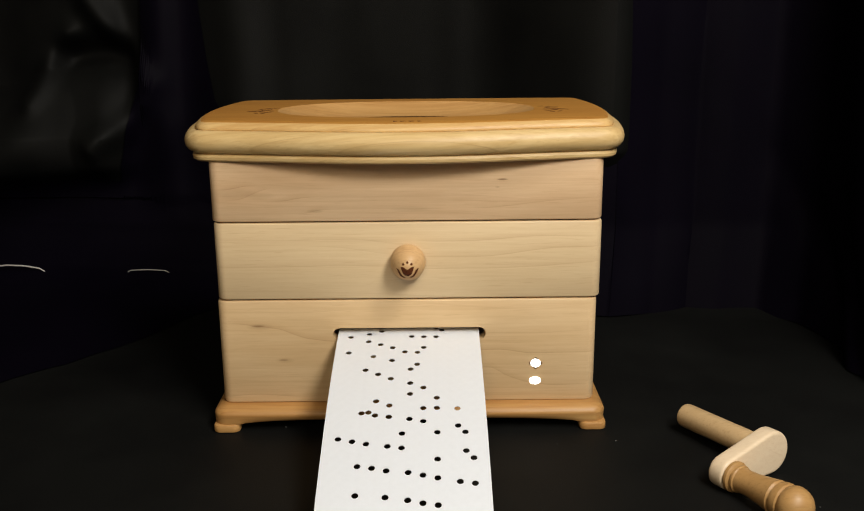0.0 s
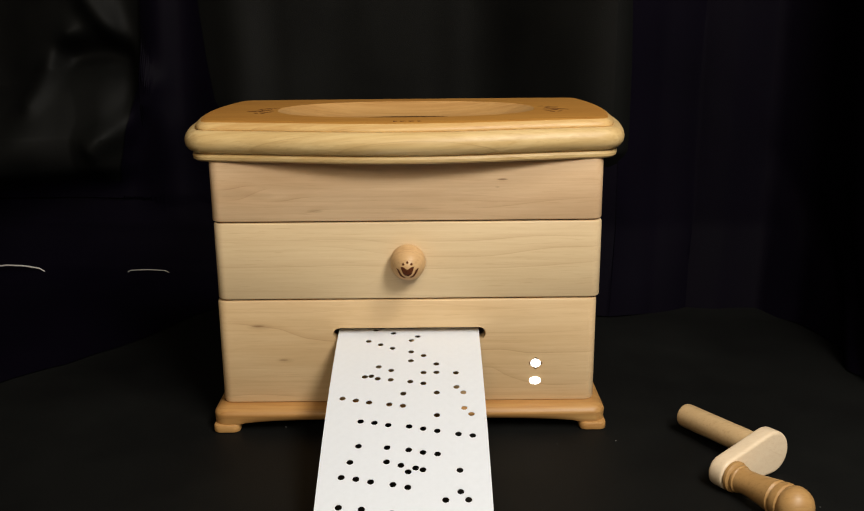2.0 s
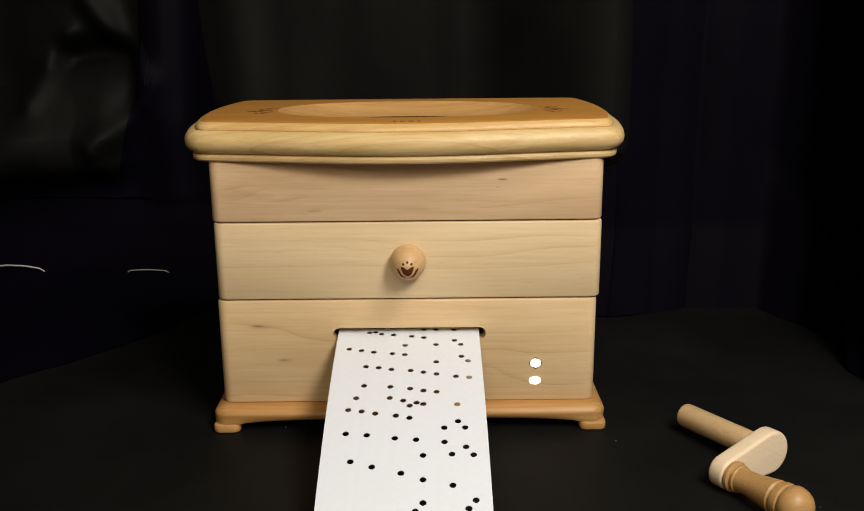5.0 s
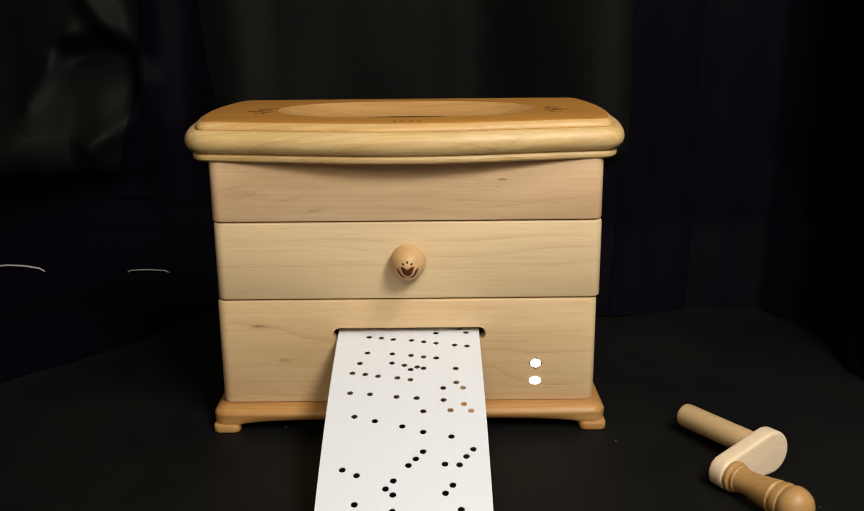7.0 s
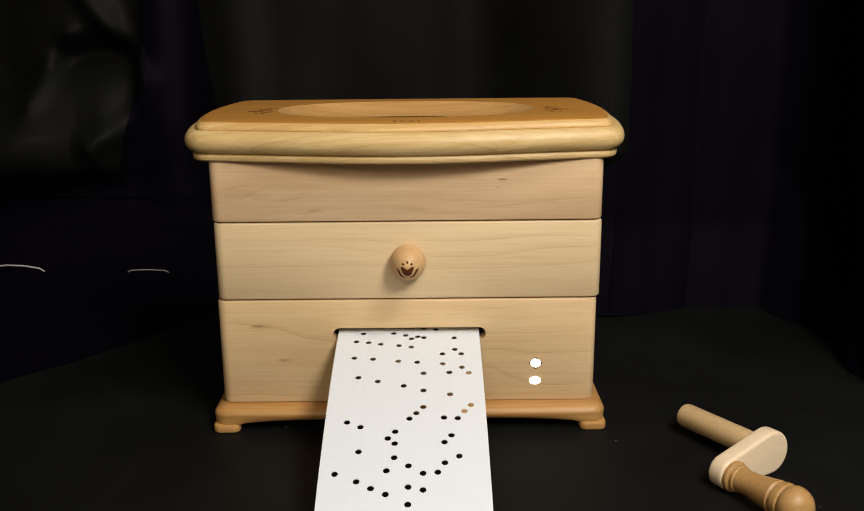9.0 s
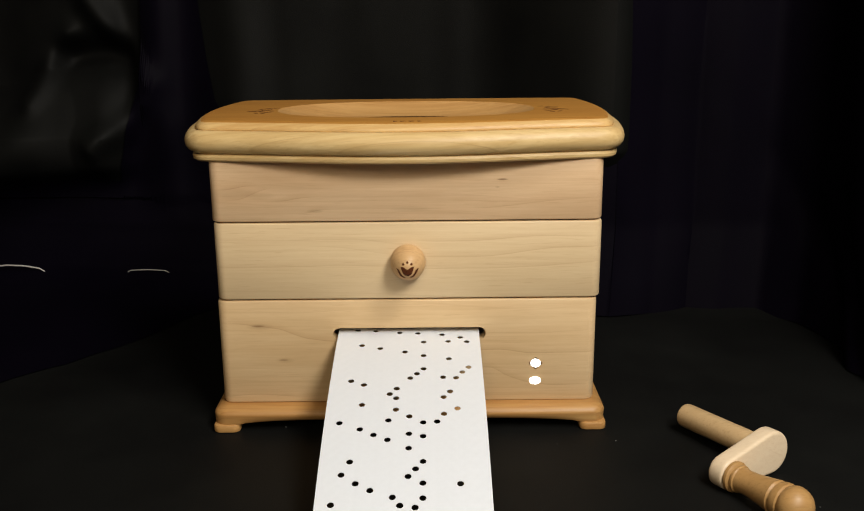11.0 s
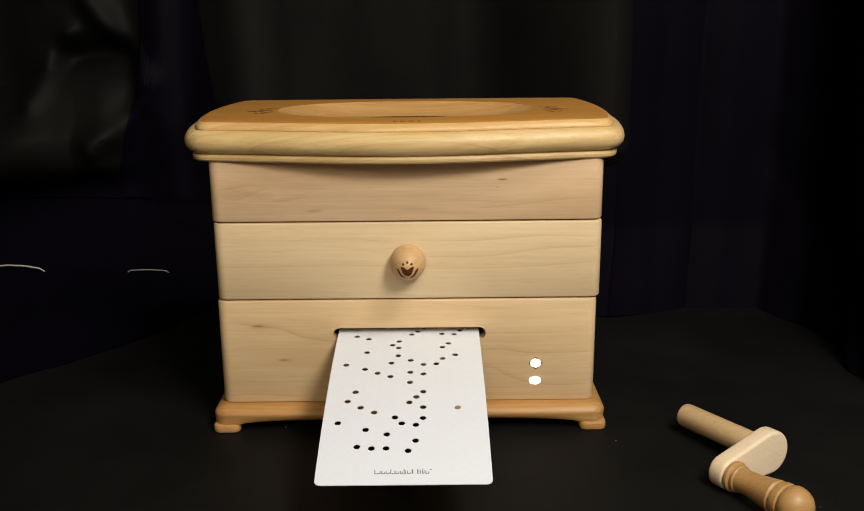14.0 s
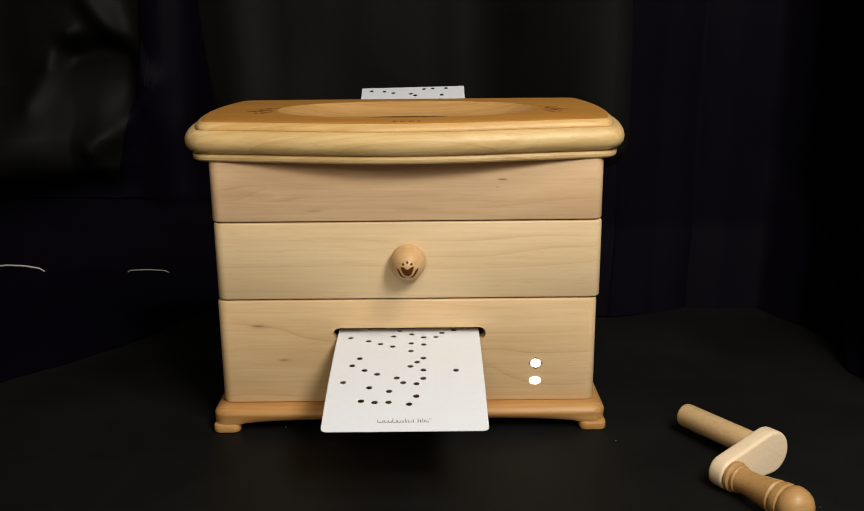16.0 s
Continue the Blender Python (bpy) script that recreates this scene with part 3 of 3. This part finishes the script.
    # dark panel added for a shaded gap, set to show a thin line in view
    part("gap_panel", loft([oval_ring(0.50, LID_TOP - 6.9), oval_ring(0.50, LID_TOP - 6.2)]), GAP_DARK, box, "added dark panel for the shaded gap in the hollow", smooth=False)
    sprig = ((0, 0, 6.5, 2.4, 20), (5, 3.2, 5.0, 2.2, -25), (4.5, -4.2, 5.5, 2.4, -40), (9.5, -6.0, 4.0, 2.0, 12), (-4.5, -1.5, 4.5, 1.8, 4), (8, 5.5, 3.4, 1.8, 50), (1.5, 8.5, 4.2, 1.9, 30), (6.5, 11, 3.6, 1.6, 20), (12, 13, 3.2, 1.5, 8), (1, -9.5, 3.6, 1.8, -50), (11, -0.5, 2.4, 1.8, 0), (7, -11.5, 3.0, 1.6, -20))
    for s, cx, cy in ((1, -77.0, 45.0), (-1, 77.5, 43.0)):
        for dx, dy, ln, wd, turn in sprig:
            part("burnt_ornament", blade(leaf(cx + s * dx * 0.65, cy + dy * 1.05, ln, wd, turn if s > 0 else 180 - turn), LID_TOP + 0.05), SCORCH, box, smooth=False)
    for x, ln in ((-4.6, 2.2), (-1.2, 2.6), (3.0, 2.8), (6.6, 2.2)):
        part("burnt_mark", blade(leaf(x, -4.0, ln, 2.2, 0), LID_TOP + 0.05), SCORCH, box, smooth=False)

    # plinth with arched underside, and four foot pads
    base = rounded_rect(-98.8, 98.4, -7.8, 105.6, 7.0)
    fine = []
    for i, p in enumerate(base):
        q = base[(i + 1) % len(base)]
        count = 40 if (q - p).length > 20 else 1
        fine += [p + (q - p) * j / count for j in range(count)]

    def under(p):
        u = abs(p.x) if abs(p.y - 50) > 50 else (abs(p.y - 50) + 36)
        k = max(0.0, 1 - (u / 87.0) ** 2)
        return 3.2 + 2.6 * k ** 0.42
    def lower(o, share, top):
        # the face falls back under the roll only where the underside is arched
        ring = []
        for p, q in zip(fine, offset(fine, o)):
            k = min(1.0, (under(p) - 3.2) / 2.0)
            w = p.lerp(q, 0.25 + 0.75 * k)
            ring.append((w.x, w.y, (1 - share) * under(p) + share * top))
        return ring
    rings = [[(p.x, p.y, under(p)) for p in offset(fine, -10)], lower(-1.9, 0.0, 0.0), lower(-1.3, 0.14, 7.6), lower(-0.5, 0.62, 7.6)]
    for o, z in ((0.05, 7.9), (0.15, 8.6), (-0.2, 9.6), (-1.2, 10.8), (-2.8, 11.8), (-4.6, 12.3), (-6.6, 12.45)):
        rings.append(lifted(offset(fine, o), z))
    part("plinth", loft(rings), PLINTH, box, "golden brown plinth with an arched lower edge")
    for sx in (-1, 1):
        for y0, y1 in ((-8.6, 6.0), (92.0, 106.2)):
            x0, x1 = sorted((sx * 85.4, sx * 98.8))
            o = rounded_rect(x0, x1, y0, y1, 3.6)
            part("foot", loft([lifted(offset(o, -0.9), -0.4), lifted(offset(o, -0.2), 0.0), lifted(o, 0.8), lifted(o, 2.9), lifted(offset(o, -0.35), 3.5), lifted(offset(o, -1.2), 3.8)]), PLINTH, box, "small rounded foot pad")

    # two white spots made to glow on the front, the upper in a cut star
    for x, z, rx, rz, star in ((63.5, 32.5, 2.55, 2.2, True), (63.3, 23.2, 2.85, 2.05, False)):
        if star:
            for a in range(4):
                c, s = math.cos(a * math.pi / 2), math.sin(a * math.pi / 2)
                bm = bmesh.new()
                bm.faces.new([bm.verts.new((x + (u * c - v * s) * 1.08, -0.06, z + (u * s + v * c))) for u, v in ((1.8, -1.5), (3.35, 0.0), (1.8, 1.5))])
                part("star_cut", bm, BURNT, box, smooth=False)
        bm = lathe([(1.0, 0.4), (1.0, -0.1), (0.85, -0.35), (0.5, -0.55), (0.0, -0.6)], 28)
        bmesh.ops.transform(bm, matrix=Matrix(((rx, 0, 0, x), (0, 0, 1, 0), (0, -rz, 0, z), (0, 0, 0, 1))), verts=bm.verts)
        part("glowing_spot", bm, GLOW_SPOT, box, "small round glowing white spot")
    return box


# ---- the punched paper strip ----
STRIP_FIRST, STRIP_LAST = -36.0, 300.8
SLOT_Z, CURL = 48.5, 0.002159
# seconds, millimetres of strip drawn in by then, slope of the paper at the slot
RUN = ((0, 0, 0.1473), (1, 12.91, 0.1426), (2, 25.82, 0.1418), (3, 39.07, 0.144), (4, 52.7, 0.1508), (6.3, 83.62, 0.1547), (7.5, 99.77, 0.1568), (9, 120.65, 0.1593), (11.5, 154.1, 0.125), (12.3, 164.59, 0.1037), (13.2, 176.44, 0.0866), (14, 187.3, 0.0775), (15, 201.12, 0.0703), (16, 215.02, 0.0514))
# the tune: distance along the strip in half millimetres, then the tracks punched there, A to T
TUNE = ("-67OR -66M -63A -61D -56F -53J -48KQ -38C -32H -30M -20E -18K -12O -8P -6F 0D 5K 6AMO 15D 21F 27HM 35J 36AL 43E 50H 57L 65K 66D "
        "73F 80H 87K 94M 103K 109O 113F 119H 123MO 124R 128E 129D 132F 134H 137K 140M 146R 154OS 155J 161A 164C 167E 170H 172J 176S 184T "
        "185O 192D 194F 197H 199K 202M 205O 209R 211T 222D 224H 227K 230M 232O 240CH 244J 247L 249M 250R 251K 256B 258D 261F 264I 267K 272R "
        "280PS 286B 288E 292I 294L 297P 303S 311Q 312MT 318C 324F 331J 338M 344Q 359T 361M 367S 369L 375P 376KR 380B 386D 392I 397Q 400H "
        "405P 406I 415D 421R 422I 428P 431K 436H 438O 439AM 447D 453K 454F 456M 460H 470K 485CM 493L 499B 501K 508DM 509R 515F 522I 523M "
        "529A 530J 532L 538E 544H 552L 559D 561FH 564K ")


def strip_holes():
    res = []
    for word in TUNE.split():
        tracks = word.lstrip("-0123456789")
        along = int(word[:len(word) - len(tracks)]) / 2
        res += [(-28.5 + 3 * (ord(c) - 65), along) for c in tracks]
    return res


def paper_strip():
    """The strip in short stiff lengths, each of which rides along the paper's way through the box."""
    from mathutils.geometry import delaunay_2d_cdt
    strip = thing("paper_strip", (0, 0, SLOT_Z * MM), "white punched paper music strip running into the box", "music strip")
    cuts = [STRIP_FIRST + 6 * i for i in range(54)] + [288.0, STRIP_LAST]
    holes = strip_holes()
    pts, edges = [], []

    def loop(ps):
        s = len(pts)
        pts.extend(Vector(p) for p in ps)
        edges.extend((s + i, s + (i + 1) % len(ps)) for i in range(len(ps)))
    r = 2.4
    arc = [radians(90 * i / 5) for i in range(6)]
    loop([(-35, STRIP_FIRST), (35, STRIP_FIRST)] + [(35 - r + r * math.cos(a), STRIP_LAST - r + r * math.sin(a)) for a in arc]
         + [(-35 + r - r * math.sin(a), STRIP_LAST - r + r * math.cos(a)) for a in arc])
    for hx, hu in holes:
        loop([(hx + 1.42 * math.cos(2 * math.pi * i / 14), hu + 1.42 * math.sin(2 * math.pi * i / 14)) for i in range(14)])
    for c in cuts[1:-1]:
        s = len(pts)
        pts.extend((Vector((-35, c)), Vector((35, c))))
        edges.append((s, s + 1))
    vs, _, fs, *_ = delaunay_2d_cdt(pts, edges, [], 1, 1e-4)
    groups = [[] for _ in cuts[1:]]
    for f in fs:
        m = (vs[f[0]] + vs[f[1]] + vs[f[2]]) / 3
        if any(abs(m.x - hx) < 1.42 and abs(m.y - hu) < 1.42 and math.hypot(m.x - hx, m.y - hu) < 1.385 for hx, hu in holes):
            continue
        groups[next(i for i in range(len(groups)) if m.y < cuts[i + 1] or i == len(groups) - 1)].append(f)
    pieces = []
    for (a, b), tri in zip(zip(cuts, cuts[1:]), groups):
        mid = (a + b) / 2
        bm = bmesh.new()
        top, low, uses = {}, {}, {}
        for f in tri:
            for i in f:
                if i not in top:
                    top[i] = bm.verts.new((-vs[i].x, vs[i].y - mid, 0.14))
                    low[i] = bm.verts.new((-vs[i].x, vs[i].y - mid, -0.14))
            bm.faces.new([top[i] for i in f])
            bm.faces.new([low[i] for i in f[::-1]])
            for i in range(3):
                e = (f[i], f[(i + 1) % 3])
                uses[frozenset(e)] = None if frozenset(e) in uses else e
        for e in uses.values():
            if e is None:
                continue
            ya, yb = vs[e[0]].y, vs[e[1]].y
            if any(abs(ya - c) < 1e-3 and abs(yb - c) < 1e-3 for c in (a, b)) and a > STRIP_FIRST and b < STRIP_LAST:
                continue
            bm.faces.new((top[e[0]], low[e[0]], low[e[1]], top[e[1]]))
        ob = part("paper_length", bm, PAPER, strip, smooth=False)
        pieces.append((ob, mid))
    # the printed maker's mark becomes plain bars near the strip's end
    last, mid = pieces[-1]
    x = -11.6
    for w, h, gap in ((2.4, 2.3, 0.3), (1.5, 1.6, 0.3), (1.5, 1.6, 0.3), (1.9, 2.6, 0.2), (1.4, 1.6, 0.4), (1.0, 1.6, 0.4), (0.9, 2.6, 0.4), (1.4, 1.6, 0.5), (0.5, 2.6, 1.6), (0.5, 2.6, 0.5), (0.5, 2.0, 0.5), (0.9, 2.6, 0.4), (1.4, 1.6, 0.3), (0.7, 0.6, 0.0)):
        low_u = 295.0 - mid if h > 1 else 293.0 - mid
        for x0, x1, u0, u1 in ((x, x + 0.30, low_u - h, low_u), (x + w - 0.25, x + w, low_u - h * 0.7, low_u), (x, x + w, low_u - 0.35, low_u)):
            bm = blade([(-x0, u0), (-x0, u1), (-x1, u1), (-x1, u0)], 0.20)
            part("printed_bar", bm, INK, last, smooth=False)
        x += w + gap
    return strip, pieces


def strip_way(t):
    """The paper's way at a time: reach along it, then (y, z, slope) of it, in the strip's space."""
    droop = float(np.interp(t, [r[0] for r in RUN], [r[2] for r in RUN]))
    step = 0.5
    s_front = np.arange(0, 345, step)
    phi_f = np.minimum(droop + CURL * s_front, 0.62)
    s_back = np.arange(0, 300, step)
    phi_b = np.interp(s_back, [0, 15, 70, 110, 170, 222, 255], [droop, 0.0, 0.0, radians(46), radians(50), radians(26), radians(20)])
    yf, zf = -np.cumsum(np.cos(phi_f)) * step, -np.cumsum(np.sin(phi_f)) * step
    yb, zb = np.cumsum(np.cos(phi_b)) * step, np.cumsum(np.sin(phi_b)) * step
    s = np.concatenate([-s_back[::-1] - step, [0], s_front + step])
    y = np.concatenate([yb[::-1], [0], yf])
    z = np.concatenate([zb[::-1], [0], zf])
    p = np.concatenate([phi_b[::-1], [droop], phi_f])
    # far ahead of the box the paper comes to rest on the cloth
    z = np.maximum(z, -SLOT_Z + 0.6)
    return s, y, z, p


# ---- the crank ----
def along_axis(bm, origin, axis):
    z = Vector(axis).normalized()
    x = Vector((0, 0, 1)).cross(z).normalized()
    y = z.cross(x)
    m = Matrix((x, y, z)).transposed().to_4x4()
    m.translation = origin
    bmesh.ops.transform(bm, matrix=m, verts=bm.verts)
    return bm


def crank():
    at = Vector((164.6, -57.0, 10.6))
    axis = Vector((0.4985, -0.8661, 0.0374)).normalized()
    side = Vector((-0.8542, -0.4981, -0.1492)).normalized()
    up = side.cross(axis)
    up = up if up.z > 0 else -up
    ob = thing("crank", (0, 0, 0), "wooden hand crank lying loose on the black cloth", "crank")
    # arm: a round end at the shaft narrowing to a smaller one at the grip
    big, small, reach = 10.2, 7.3, 25.5
    lean = math.acos((big - small) / reach)
    ring = [Vector((big * math.cos(a), big * math.sin(a))) for a in np.linspace(lean, 2 * math.pi - lean, 28)]
    ring += [Vector((reach + small * math.cos(a), small * math.sin(a))) for a in np.linspace(-lean, lean, 22)]
    rings = []
    for o, d in ((-1.5, -8.0), (-0.6, -7.8), (-0.1, -7.2), (0, -6.5), (0, -1.6), (-0.15, -0.9), (-0.5, -0.35), (-1.1, -0.05), (-1.6, 0.0)):
        rings.append([tuple(at + side * p.x + up * p.y + axis * d) for p in offset(ring, o)])
    part("arm", loft(rings), MAPLE_PALE, ob, "pale rounded maple arm")
    shaft = lathe([(0.0, 0.0), (5.95, 0.0), (5.95, 45.4), (5.7, 46.3), (5.0, 46.8), (0.0, 46.8)], 36)
    part("shaft", along_axis(shaft, at - axis * 7.9 - up * 0.5, -axis), BEECH, ob, "plain round beech shaft")
    prof = [(0.0, 0.0), (6.2, 0.0), (7.0, 0.6), (7.0, 2.0), (6.2, 2.7), (5.6, 3.0), (6.2, 3.5), (6.2, 4.5), (5.7, 5.0), (5.4, 8.0), (5.6, 12.0), (6.3, 16.5), (7.1, 21.6), (7.4, 23.4), (6.8, 24.0), (6.6, 24.4), (7.4, 25.0),
            (7.9, 26.6), (7.8, 28.3), (7.1, 28.9), (7.6, 29.5), (8.2, 31.0), (8.4, 32.6), (8.0, 34.6), (6.8, 37.0), (4.7, 39.0), (2.4, 40.0), (0.0, 40.3)]
    part("handle", along_axis(lathe(prof, 44), at + side * reach - up * 0.2 - axis * 0.1, axis), TURNED, ob, "turned oiled wooden grip with rings")


# ---- small things ----
def cable():
    pts = [(-350, 270, 6.0), (-336, 270, 10.6), (-322, 269, 12.2), (-308, 268, 11.8), (-296, 267, 10.0), (-286, 268, 3.0), (-232, 262, 4.0), (-221, 257, 10.5), (-208, 256, 11.2), (-194, 254, 11.0), (-183, 254, 5.0)]
    rings = []
    for x, y, z in pts:
        w = 0.6 if x < -240 else 0.36
        rings.append([(x, y + w * math.cos(a * math.pi / 4), z + w * math.sin(a * math.pi / 4)) for a in range(8)])
    ob = part("cable", loft(rings), CABLE)
    tagged(ob, "thin white cable half hidden under black fabric", "cable")


LINT_SPOTS = ((-63, -3, 2.6, 0.70), (101, -22, 0.2, 0.50), (175, -86, 1.9, 0.45), (72, -25, 0.4, 0.30))


def lint():
    bm = bmesh.new()
    for x, y, a, l in LINT_SPOTS:
        dx, dy, w = l * math.cos(a), l * math.sin(a), 0.16
        low = [bm.verts.new(q) for q in ((x - dx, y - dy, 0.2), (x + dx, y + dy, 0.2), (x + dx - dy * w, y + dy + dx * w, 0.2), (x - dx - dy * w, y - dy + dx * w, 0.2))]
        tip = bm.verts.new((x, y, 0.55))
        bm.faces.new(low)
        for i in range(4):
            bm.faces.new((low[i], low[(i + 1) % 4], tip))
    tagged(part("lint", bm, LINT, smooth=False), "pale specks of lint on black cloth", "lint", kind="stuff")


room()
cloth()
shade_drape()
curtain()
music_box()
STRIP, STRIP_PIECES = paper_strip()
crank()
cable()
lint()


def motions():
    """The strip is drawn steadily in at the slot and out again at the back."""
    times = [0.5 * i for i in range(33)]
    ways = [strip_way(t) for t in times]
    for ob, mid in STRIP_PIECES:
        rows = []
        for t, (s, y, z, p) in zip(times, ways):
            at = mid - float(np.interp(t, [r[0] for r in RUN], [r[1] for r in RUN]))
            a = float(np.interp(at, s, p))
            m = Matrix(((-1, 0, 0, 0), (0, -math.cos(a), -math.sin(a), float(np.interp(at, s, y)) * MM), (0, -math.sin(a), math.cos(a), float(np.interp(at, s, z)) * MM), (0, 0, 0, 1)))
            # the paper leans a little to one side, most behind the box
            lean = radians(1.1) * min(1.0, max(0.0, (-at - 90) / 60))
            lean += radians(0.45) * min(1.0, max(0.0, at / 110)) * float(np.interp(t, (0, 7, 12), (1.0, 0.8, 0.0)))
            rows.append((t, m @ Matrix.Rotation(lean, 4, "Y")))
        walk(ob, rows)


motions()
